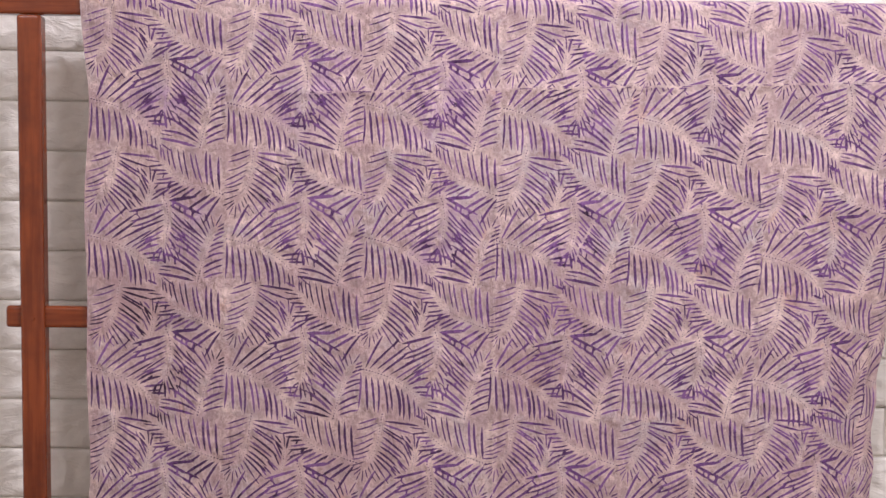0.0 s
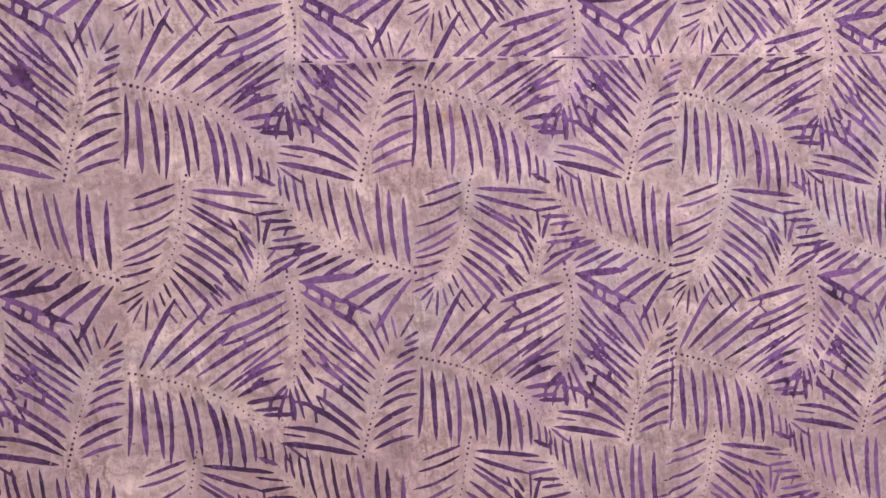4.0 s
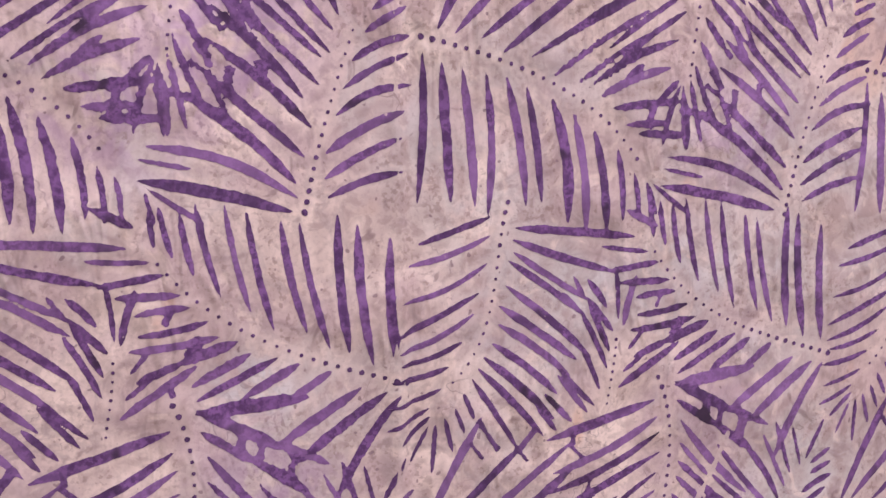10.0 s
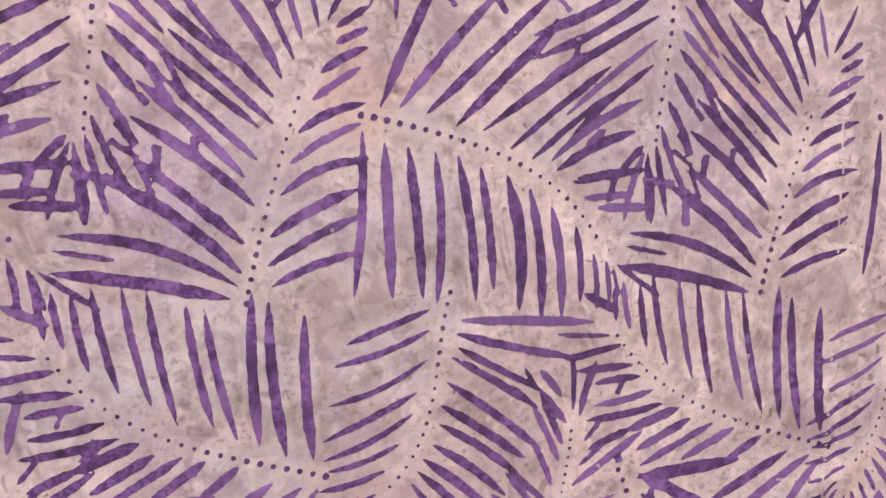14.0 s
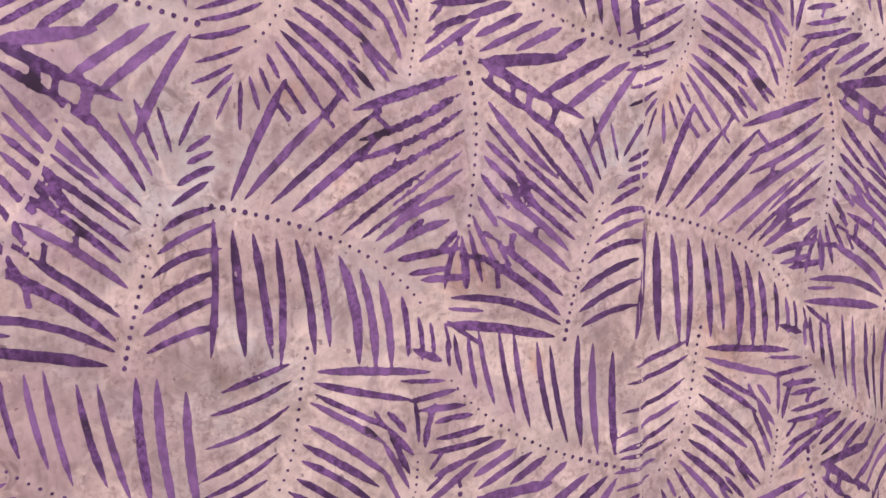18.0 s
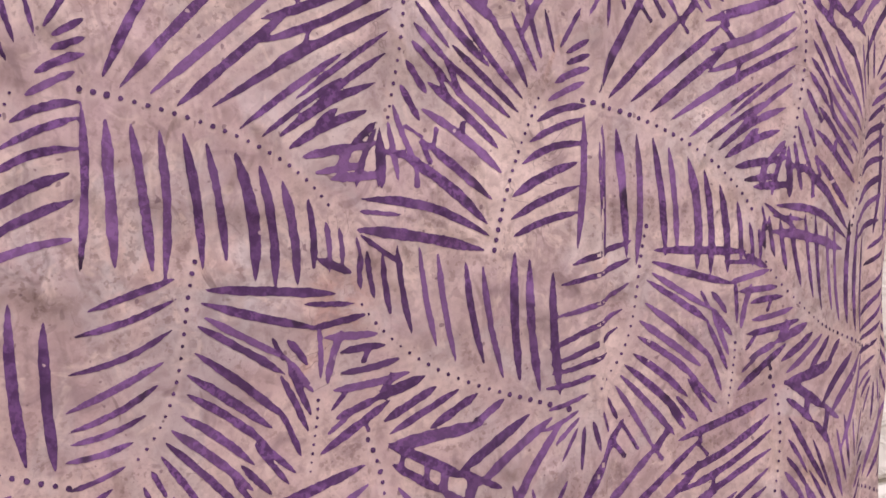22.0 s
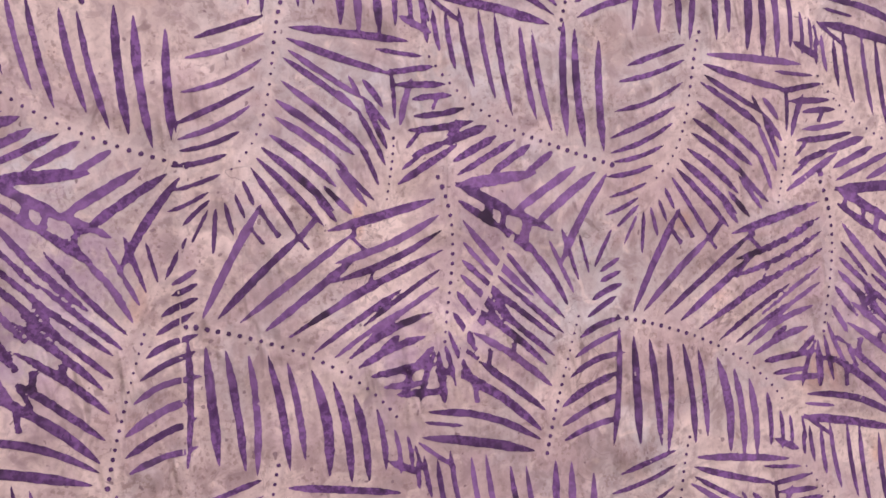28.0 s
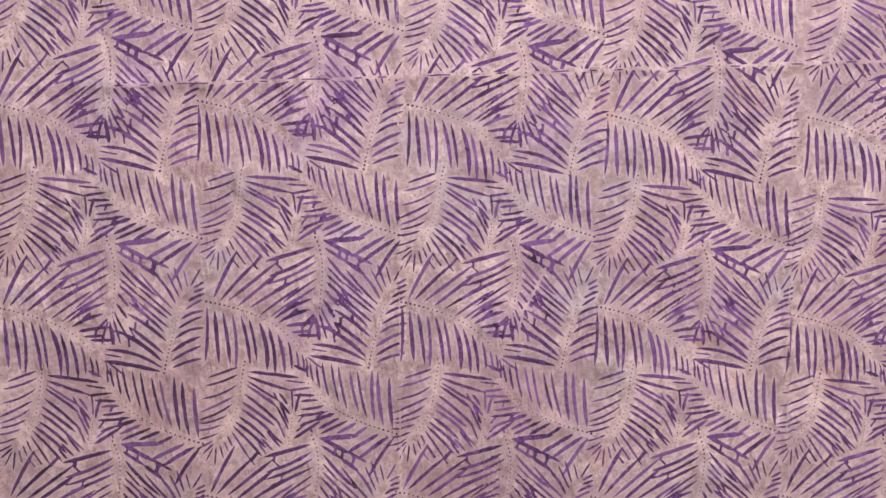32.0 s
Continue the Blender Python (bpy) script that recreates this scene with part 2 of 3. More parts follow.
def embossed(name, colour):
    """White foam pressed into split-stone wrinkles."""
    m, nt, b = material(name, 0.55)
    v = node(nt, "ShaderNodeMapping", Scale=(0.55, 1.0, 1.6))
    nt.links.new(nt.nodes.new("ShaderNodeNewGeometry").outputs["Position"], v.inputs["Vector"])
    big = noise_tex(nt, 26, 4, 0.6, v.outputs["Vector"], 0.8)
    crest = times(nt, step(nt, big, 0.42, 0.50), step(nt, big, 0.60, 0.50))
    dark = tuple(c * 0.86 for c in colour[:3]) + (1,)
    base = mix(nt, times(nt, step(nt, noise_tex(nt, 40, 4), 0.35, 0.7), 0.35), colour, dark)
    nt.links.new(base, b.inputs["Base Color"])
    total = nt.nodes.new("ShaderNodeMath")
    total.operation = "ADD"
    nt.links.new(crest, total.inputs[0])
    nt.links.new(noise_tex(nt, 90, 3, 0.6), total.inputs[1])
    bump(nt, b, total.outputs[0], 0.30, 0.003)
    return m


COTTON, DYE = cotton("dyed_cotton"), dye("purple_dye")
WOOD, RAIL_WOOD = varnished("varnished_post", (1.0, 1.0, 0.06)), varnished("varnished_rail", (0.06, 1.0, 1.0))
FOAM = embossed("foam_brick", rgb(243, 238, 230))
PAINT = plain("wall_paint", rgb(214, 208, 198), 3, 0.9, 0.15)
TILE = plain("floor_tile", rgb(150, 138, 126), 5, 0.5, 0.3)


# ---- meshes ----
def mesh_object(name, verts, faces, mat, parent=None, label="", smooth=True):
    me = bpy.data.meshes.new(name)
    me.from_pydata(verts, [], faces)
    me.materials.append(mat)
    if smooth:
        me.polygons.foreach_set("use_smooth", [True] * len(faces))
    ob = new(name, me)
    ob.parent = parent
    return tagged(ob, label) if label else ob


def box(name, lo, hi, mat, parent=None, label="", bevel=0.0):
    bm = bmesh.new()
    bmesh.ops.create_cube(bm, size=1)
    for v in bm.verts:
        v.co = Vector([lo[i] + (v.co[i] + 0.5) * (hi[i] - lo[i]) for i in range(3)])
    if bevel:
        bmesh.ops.bevel(bm, geom=bm.edges[:], offset=bevel, segments=3, affect="EDGES", profile=0.5)
    me = bpy.data.meshes.new(name)
    bm.to_mesh(me)
    bm.free()
    me.materials.append(mat)
    ob = new(name, me)
    ob.parent = parent
    return tagged(ob, label) if label else ob


# ---- the room ----
tagged(box("floor", (-1.8, -3.2, -0.1), (2.8, 0.3, 0.0), TILE), "plain tiled floor of the room", "floor", kind="structure")
tagged(box("ceiling", (-1.8, -3.2, 2.7), (2.8, 0.3, 2.8), PAINT), "plain white painted ceiling", "ceiling", kind="structure")
tagged(box("wall_south", (-1.8, -3.3, 0.0), (2.8, -3.2, 2.7), PAINT), "plain white painted wall", "wall", kind="structure")
tagged(box("wall_west", (-1.9, -3.2, 0.0), (-1.8, 0.3, 2.7), PAINT), "plain white painted wall", "wall", kind="structure")
tagged(box("wall_east", (2.8, -3.2, 0.0), (2.9, 0.3, 2.7), PAINT), "plain white painted wall", "wall", kind="structure")
WALL_Y = 0.115
wall = tagged(box("wall_north", (-1.8, WALL_Y, 0.0), (2.8, 0.3, 2.7), PAINT),
              "white wall clad in embossed foam bricks", "wall", kind="structure")

# ---- the cloth ----
LEFT, RIGHT, TOP, BOTTOM = -0.028, 1.232, 1.577, 0.30
FOLD_R = 0.019
FOLD_Z, FOLD_TILT = 1.4372, 0.03


def relief(x, z):
    """How far the hanging cloth stands back (+) or forward (-) of its plane."""
    y = 0.0035 * noise.noise((x * 2.3, z * 1.6, 4.0)) + 0.0012 * noise.noise((x * 9.0, z * 5.0, 1.0))
    for fx, h in ((0.601, 0.0030), (1.011, 0.0022), (0.185, 0.0012)):
        off = (x - fx - 0.001 * math.sin(11 * z)) / 0.0036
        y -= h * (math.exp(-off ** 2) - 0.6 * math.exp(-(off - 1.7) ** 2)) * (0.7 + 0.3 * math.sin(7 * z + fx))
    y -= 0.0012 * math.exp(-((z - FOLD_Z - FOLD_TILT * (x - 0.7)) / 0.006) ** 2)
    if x > 1.12:
        u = min((x - 1.12) / 0.10, 1.3)
        k = min(max((1.28 - z) / 0.30, 0.12), 1.0)
        y += k * (0.042 * u * u + 0.003 * math.sin(22 * u + 3 * z) * u)
    return y


def on_cloth(x, z, lift=0.0):
    """The point of the cloth at x and at drop height z; above the rail it bends over to the back."""
    if x < LEFT or x > RIGHT:
        x = min(max(x, LEFT), RIGHT)
    side = max(0.0, 1 - (x - LEFT) / 0.12)
    x += side * (0.003 * math.sin(9 * z) + 0.002 * math.sin(23 * z + 1) - 0.016 * max(0.0, z - 1.42) / 0.1 * 0.6)
    if x > 1.12:
        x -= (0.026 * min(max((1.16 - z) / 0.22, 0.0), 1.0) + 0.003 * math.sin(64 * z + 0.5) * (z < 1.1)) * (x - 1.12) / 0.11
    bend = TOP - FOLD_R
    if z <= bend:
        return (x, relief(x, z) - lift, z)
    a = min((z - bend) / FOLD_R, 3.1)
    r = FOLD_R + lift
    return (x, relief(x, bend) + FOLD_R - r * math.cos(a), bend + r * math.sin(a))


# one stamp of the print, in millimetres from the end of its dotted arching spine
STROKES, SPINES = [], []


def fan(title, leaves):
    """Leaflets of one side of a frond: start x and height, length, angle in degrees, width, bow as a share of the length."""
    for x, z, length, angle, width, bow in leaves:
        STROKES.append((title.split()[0] + "_frond", x, z, length, angle, width, bow, 0))


def runs(title, rows):
    """Where the dye of neighbouring leaflets has run together: start x and height, length, angle, width."""
    for x, z, length, angle, width in rows:
        STROKES.append((title + "_frond", x, z, length, angle, width, 0.0, 1))


DOT_SIZES = {"arching start": (1.25, 0.75), "arching end": (0.65, 1.25), "upright": (0.62, 1.2), "broad": (1.15, 0.72), "drooping": (0.95, 0.62), "small": (0.7, 0.55)}


def spine(title, count, curve):
    """A row of dots along a cubic curve, larger at one end."""
    (a, b), (c, d), (e, f), (g, h) = curve
    first, last = DOT_SIZES[title]
    for i in range(count):
        u = i / (count - 1)
        k = ((1 - u) ** 3, 3 * u * (1 - u) ** 2, 3 * u * u * (1 - u), u ** 3)
        v = 1 - (1 - u) ** 2 if first > last else u ** 2
        SPINES.append((title.split()[0] + "_frond", a * k[0] + c * k[1] + e * k[2] + g * k[3], b * k[0] + d * k[1] + f * k[2] + h * k[3], first + (last - first) * v))


fan("drooping left", [(-167, 55.5, 32.1, -161, 3.3, 0), (-166.9, 48.1, 37.3, -162, 3.1, 0.04), (-167.7, 37.5, 39.5, -158, 2.8, 0.065), (-171.3, 25.5, 38.8, -155, 3.3, 0.016), (-173, 17.6, 36.8, -155, 3, 0.052), (-177.8, 6.6, 28.7, -163, 2.8, 0.052), (-183.3, -3.1, 25.3, -168, 3, 0.045), (-186.4, -11.5, 21.9, -162, 2.4, 0.031), (-191.3, -18.9, 19.3, -155, 2.4, 0.035), (-191, -22.3, 15.9, -137, 2.7, 0), (-191.6, -26.4, 16.7, -116, 1.9, 0), (-188.5, -25.2, 20.8, -93, 2.5, 0), (-184.9, -23.7, 14.8, -75, 2.5, 0), (-180.8, -19.8, 12.3, -67, 2.2, 0)])
fan("drooping right", [(-156.6, 50.7, 53.4, -6, 4.5, 0.005), (-118.3, 42.2, 22.3, -6, 2.5, -0.012), (-158.1, 46.1, 48.2, -17, 4.1, -0.015), (-114.6, 31.8, 23.7, 8, 3.5, 0), (-111.7, 33.9, 22.7, -87, 2.6, 0.021), (-157.5, 41.1, 39.2, -31, 3.4, -0.006), (-124.6, 21.4, 19.1, -51, 3.5, 0), (-159.6, 37.7, 42.1, -34, 3.7, 0.011), (-130.7, 30.4, 11.1, -61, 2.3, 0), (-135.4, 23.8, 9.6, -46, 2.3, 0), (-124.7, 29, 14.9, -52, 3.5, 0.033), (-124.1, 20.2, 24.3, -66, 3.5, 0), (-127.2, 15.5, 27.6, -64, 3.2, 0.018), (-160.8, 27.9, 48.9, -39, 4, 0.02)])
fan("drooping right", [(-127.5, 2.5, 22.7, -66, 2.9, 0.021), (-163.4, 19.8, 42.5, -36, 4.3, 0.011), (-163.9, 12.5, 39.9, -37, 4, 0.03), (-137.8, -6.1, 25.2, -46, 3, -0.02), (-166.3, 4.9, 37.8, -39, 4, 0.032), (-137.4, -9.9, 22.3, -51, 3, 0), (-170, -0.1, 42.8, -41, 4.3, 0.023), (-143.1, -17.3, 18.1, -47, 3.3, 0), (-172, -4.6, 43.2, -46, 3.7, 0.017), (-146.2, -22.4, 14.6, -52, 2.9, 0), (-173.9, -9.2, 36.2, -56, 3.1, 0.007), (-177.6, -14.1, 12.7, -64, 2.5, 0)])
fan("broad left", [(-169.3, -24.7, 54.8, -117, 4.7, -0.013), (-151.6, -38.3, 51.8, -135, 4.5, -0.014), (-129.9, -39, 61.3, -142, 4.3, 0), (-128.6, -49.8, 51.4, -142, 4.6, 0), (-88, -47.7, 78.7, -152, 4.2, -0.019), (-117, -60.7, 20.6, -153, 5.1, 0), (-91.6, -24.2, 51.7, -164, 5.2, 0.005), (-90.3, -31.8, 52.9, -157, 4.6, 0.044), (-89, -38.8, 54.7, -156, 4, 0.042), (-107.3, -64.9, 48.2, -147, 3.5, -0.01), (-89.2, -56.4, 44.6, -145, 3, -0.011), (-90.1, -64.9, 41, -144, 3.3, -0.025), (-107.4, -74.4, 37.3, -147, 3, -0.013), (-93.9, -76.8, 42.9, -153, 4.2, -0.053)])
fan("broad left", [(-109.2, -86.6, 10.5, -143, 3.9, 0), (-96.8, -87.7, 34.2, -158, 4.6, -0.045), (-93.2, -92.7, 13.4, -136, 3.6, 0), (-101.6, -101.6, 20.9, -172, 4.4, 0), (-92.7, -95, 25.2, -107, 3.3, -0.04), (-92, -101, 17.1, -174, 3.5, 0), (-97, -109.5, 20.1, -177, 3.5, 0), (-111.3, -114, 22.8, -1, 4.2, 0), (-90.6, -99.6, 20.7, -85, 3.7, 0.025)])
runs("broad", [(-129.5, -34.2, 6.5, -91, 4.3), (-131, -40.4, 8.7, -46, 2.4), (-129.1, -49.3, 14.2, -132, 3.2), (-120.9, -55.7, 7, -104, 2.6), (-145.4, -31, 13, -129, 3.7), (-154.1, -39.1, 8.2, -52, 2.3), (-170.8, -26, 16.2, -56, 2.6), (-174.4, -34.2, 10.2, -52, 2.3), (-104.3, -102.8, 9.3, -106, 3.9), (-75.2, -20, 7.2, -106, 3.9), (-65.2, -25, 11.3, -99, 4.6), (-57.5, -29.6, 10.1, -102, 4.7), (-45.7, -37, 10.7, -107, 5.1), (-50.7, -31.5, 9, -50, 4)])
runs("broad", [(-63.6, -68.1, 16, -65, 4), (-68.3, -72.2, 12.9, -61, 3.4), (-54.5, -93.8, 7.1, -93, 3.7), (-66.2, -96.1, 8.7, -97, 3.3), (-72.9, -101.1, 11.6, -64, 2.2), (-80.7, -94.3, 10.3, -34, 2.3), (-78.3, -88.6, 9.2, -54, 3), (-71.7, -80.5, 4.7, -50, 3), (-74.5, -108.2, 13, -85, 3.2), (-92.6, -104.4, 13.2, -9, 3.1), (-83.3, -106.3, 7.2, -15, 3.2)])
fan("upright right", [(-11.7, -60.8, 20.7, 61, 2.6, 0), (-8.9, -62.9, 12.6, 30, 3.1, 0), (-8.9, -67.5, 12.1, 22, 3.2, 0), (-13.8, -76.2, 18.1, 24, 3.8, 0.048), (-16.5, -84.1, 19.1, 29, 3.4, 0.015), (-21.1, -93.7, 24.6, 20, 3.8, 0.072), (-24.1, -103.1, 28.1, 25, 3.4, 0.041), (-27.2, -112.8, 31.9, 19, 3.8, 0.092), (-31.1, -126.4, 33.9, 26, 4.8, 0.042), (-31.7, -135.9, 35.1, 25, 4.1, 0.033), (-30.5, -142.9, 32, 17, 3.8, 0.046)])
fan("arching hanging", [(-201.4, -81.4, 58.1, -93, 3.9, 0.024), (-193.6, -85.9, 55, -87, 5.2, 0), (-185.2, -87.6, 55.2, -84, 4.6, 0.013), (-175.4, -89.8, 55.9, -89, 4.1, 0.035), (-167.1, -91.1, 53.4, -82, 4.4, 0.028), (-158.8, -94.9, 46.5, -82, 3.9, 0.022), (-148.4, -99.4, 51.2, -82, 5.7, 0.059), (-139.3, -105.1, 49, -83, 4.6, 0.042), (-130.4, -112.1, 42, -82, 4.6, 0.037), (-120.2, -119.9, 29.3, -84, 3.4, 0.035), (-112.6, -130, 21.3, -84, 2.8, 0.037), (-107, -133.3, 15.7, -83, 2.5, 0.034), (-115.6, -145, 16.2, -26, 4.1, 0)])
fan("arching standing", [(-94.3, 45.2, 13.6, 95, 2.6, 0), (-88.3, 40.9, 20.4, 100, 2.9, 0.022), (-81.2, 33.7, 25.3, 99, 3.2, 0.018), (-72, 25.3, 37.7, 102, 3.2, 0.024), (-61.4, 19.1, 42.5, 101, 3.1, 0.022), (-53.1, 12.2, 47.5, 100, 3.4, 0.02), (-40.6, 9.9, 44.8, 102, 3.7, 0.027), (-32, 3.1, 50.3, 102, 3.5, 0.024), (-24.4, 0.7, 54.8, 93, 4.8, 0.023), (-15.1, -4.2, 56.4, 95, 4.9, 0.027), (-5.6, -6.3, 52.4, 93, 4.9, 0.02), (-95.1, 67.4, 22.7, -36, 2.6, -0.011), (-96.5, 66.6, 12.7, -75, 1.8, 0)])
fan("arching under", [(-86.3, 27.2, 23.1, 180, 3.8, 0), (-101.8, 30.1, 22, -106, 3.8, -0.033), (-83.1, 22.3, 19.4, -175, 3.5, -0.028), (-76.9, 16.6, 25.5, -171, 3.5, 0.032), (-72.8, 10.7, 32.8, -173, 3.9, 0.025), (-98.7, 6.4, 10.4, -131, 2.4, 0), (-66.4, 8.3, 23.4, -161, 5.2, 0), (-86.6, 1.5, 18, -159, 4.1, 0), (-98, -3.8, 12.1, -143, 2.4, 0), (-81.2, 0.2, 34.2, -147, 4.3, 0), (-61.4, 3.7, 25.4, -153, 4.5, 0), (-51.7, 1.5, 34, -153, 3.9, 0), (-43.6, -1.2, 24.3, -150, 4.6, 0), (-82.7, -18.6, 42.3, 6, 6.7, 0)])
fan("arching under", [(-47.4, -15.4, 18.6, 34, 4.3, 0), (-19.9, -12.4, 39.2, -148, 5.3, 0), (-9.5, -15.1, 41.6, -144, 5.3, -0.013), (-3.9, -16.1, 49.3, -122, 4.8, -0.032)])
runs("arching", [(-89.9, 22.4, 6.9, -114, 2.6), (-79.7, 10.5, 8.8, -124, 3.9), (-92.2, -5.7, 6, -72, 3)])
fan("broad right", [(-82.4, -17, 36.7, -28, 5.7, 0), (-50.7, -32.9, 20.4, -28, 3.7, 0), (-81.1, -25.4, 25.7, -33, 4.3, 0), (-60.3, -38.8, 23.1, -35, 5, 0), (-44.9, -49.8, 34.6, -56, 3.8, 0.044), (-79.1, -34.4, 51.6, -46, 4.3, -0.031), (-79.1, -44.6, 24.3, -48, 2.8, 0), (-79.7, -52.8, 24.4, -43, 3.3, 0), (-80.4, -59.7, 25.1, -44, 3.6, 0), (-82.1, -67.6, 17.1, -53, 3.6, 0), (-83.9, -77.4, 18.6, -57, 3.6, 0), (-86.4, -85.6, 27.6, -64, 3, -0.033), (-88.1, -92.3, 26.2, -76, 3, 0), (-91.3, -94.9, 24.8, -87, 3.1, 0)])
fan("broad right", [(-28.5, -40.6, 26.9, -71, 2.8, 0), (-35.1, -46.1, 29.2, -64, 2.6, 0), (-19.2, -43.7, 19.8, -75, 2.1, 0)])
fan("upright left", [(-60.3, -46.9, 49.5, -48, 3.3, -0.021), (-62.3, -61.1, 44.4, -41, 3.3, -0), (-65, -67, 41, -39, 3.4, 0), (-63.3, -76.2, 38.9, -40, 3.5, 0), (-72.4, -76.3, 45.1, -41, 4.3, 0.024), (-74.3, -87.4, 47.7, -37, 4.5, 0.034), (-72.3, -101.1, 42.4, -39, 4.5, 0.009), (-81.6, -106.4, 51.1, -37, 5.4, 0.044), (-97.7, -123.4, 59.4, -18, 4.5, 0.076), (-98.9, -128.2, 19.1, -10, 2.3, 0), (-100.2, -135.2, 57.4, -12, 5.6, 0.019)])
spine("drooping", 18, [(-159.9, 61.3), (-166.6, 37.7), (-161.8, 8.8), (-182.0, -9.6)])
spine("arching start", 23, [(-201.9, -76.3), (-168.6, -83.2), (-131.8, -95.4), (-111.5, -124.2)])
spine("arching end", 23, [(-93.6, 39.4), (-72.7, 8.4), (-34.8, -1.9), (-1.4, -12.3)])
spine("upright", 17, [(-20.9, -83.2), (-28.1, -104.4), (-34.7, -126.0), (-39.0, -148.0)])
spine("broad", 18, [(-90.8, -14.5), (-78.3, -39.3), (-86.1, -64.9), (-88.1, -90.9)])
spine("small", 9, [(-111.1, 3.3), (-111.3, -5.9), (-113.5, -14.9), (-114.7, -24.0)])

# how far the prints strayed from the even grid and the cloth drew them out, in millimetres right and up:
# by frond, with its place in the stamp, in rows from the top and columns from x = 0
PITCH_X, PITCH_Z, X0, Z0 = 0.2090, 0.2088, 0.173, 1.271
STRAY = {
    "drooping": ((-161.5, 61.6), (
        ((6.2, 18.5), (10.2, 17.5), (15.5, 14.4), (17.7, 2.3), (14.9, -3.8), (17.9, -13.8)),
        ((3.9, 14.7), (7.6, 14.9), (12.2, 15.1), (14.0, 4.4), (9.5, -0.4), (13.0, -10.7)),
        ((5.4, 7.8), (7.0, 10.9), (9.3, 11.0), (7.4, 9.0), (0.8, -0.7), (-12.0, -15.7)),
        ((9.8, 9.7), (11.4, 16.3), (8.9, 17.6), (1.5, 13.2), (-2.9, 9.0), (-11.8, 1.9)),
        ((2.2, 17.8), (4.3, 14.4), (-2.4, 15.4), (-5.1, 16.4), (-9.0, 16.6), (-23.9, 23.3)),
        ((12.9, 13.0), (2.9, 16.0), (-6.4, 18.6), (-15.8, 21.2), (-25.2, 23.7), (-35.2, 26.7)),)),
    "arching_end": ((-6.1, -10.5), (
        ((10.9, 15.6), (14.9, 14.6), (18.6, 12.2), (19.2, 0.9), (14.9, -4.5), (17.9, -14.5)),
        ((10.9, 13.5), (15.0, 14.9), (16.5, 13.8), (19.3, 9.0), (7.0, -2.6), (15.1, -12.4)),
        ((8.2, 9.6), (17.1, 10.4), (15.7, 11.7), (5.5, 9.7), (6.1, -1.3), (-6.9, -9.7)),
        ((8.9, 10.8), (14.7, 4.9), (7.1, 12.9), (3.4, 10.1), (-5.7, 9.8), (-17.0, 4.8)),
        ((6.4, 15.5), (8.4, 12.9), (0.8, 13.7), (-4.4, 12.9), (-11.6, 21.3), (-29.7, 33.3)),
        ((17.4, 10.3), (7.4, 13.3), (-3.3, 16.5), (-14.0, 19.7), (-24.8, 22.8), (-34.8, 25.8)),)),
    "broad": ((-90.1, -14.4), (
        ((8.4, 15.4), (12.4, 14.4), (16.9, 12.1), (18.4, 0.8), (14.9, -4.6), (17.9, -14.6)),
        ((5.5, 11.6), (10.1, 12.2), (13.8, 13.9), (16.7, 3.0), (10.5, -1.8), (13.7, -12.5)),
        ((7.4, 4.5), (9.4, 11.6), (14.0, 13.3), (8.4, 7.3), (0.0, 1.5), (-9.2, -9.2)),
        ((12.0, 11.4), (11.0, 12.0), (7.6, 14.8), (0.4, 10.9), (-1.8, 11.2), (-12.9, 2.3)),
        ((4.2, 14.7), (6.1, 12.4), (-1.2, 13.7), (-5.2, 14.7), (-12.7, 20.2), (-24.1, 27.7)),
        ((15.0, 10.1), (5.0, 13.1), (-5.0, 16.3), (-15.0, 19.5), (-25.0, 22.8), (-35.0, 25.8)),)),
    "arching_start": ((-202.4, -76.6), (
        ((5.0, 13.0), (9.0, 12.0), (14.6, 10.2), (17.3, -0.5), (14.9, -5.2), (17.9, -15.2)),
        ((4.5, 8.2), (7.3, 4.2), (6.9, 6.7), (12.9, 2.2), (10.7, -9.1), (12.3, -12.4)),
        ((5.8, 8.0), (6.1, 5.1), (12.1, 9.3), (4.6, 6.7), (0.2, 0.2), (-3.9, -10.2)),
        ((7.5, 12.6), (6.4, 13.6), (5.2, 15.0), (-2.9, 15.9), (-5.3, 6.5), (-13.7, 5.5)),
        ((2.2, 10.0), (3.5, 10.6), (-4.0, 14.0), (-8.8, 18.4), (-7.0, 17.3), (-26.4, 27.9)),
        ((11.8, 7.6), (1.8, 10.6), (-7.2, 14.4), (-16.2, 18.1), (-25.3, 21.9), (-35.3, 24.9)),)),
    "upright": ((-39.0, -148.1), (
        ((9.9, 10.1), (13.9, 9.1), (17.9, 8.1), (18.9, -1.9), (14.9, -5.9), (17.9, -15.9)),
        ((10.7, 7.6), (13.3, 6.8), (12.9, 7.7), (16.9, 0.1), (7.9, -8.1), (11.1, -14.0)),
        ((8.4, 10.4), (13.8, 7.0), (15.9, 10.1), (9.2, 8.0), (0.2, 3.1), (-9.3, 2.1)),
        ((8.6, 11.9), (9.4, 8.2), (3.9, 10.3), (-2.2, 13.2), (-8.9, 16.6), (-17.3, 8.3)),
        ((9.5, 7.4), (8.5, 9.7), (-0.9, 12.7), (-9.6, 15.5), (-11.2, 20.1), (-30.2, 22.6)),
        ((16.5, 4.9), (6.5, 7.9), (-3.9, 12.3), (-14.3, 16.7), (-24.9, 21.0), (-34.9, 24.0)),)),
}


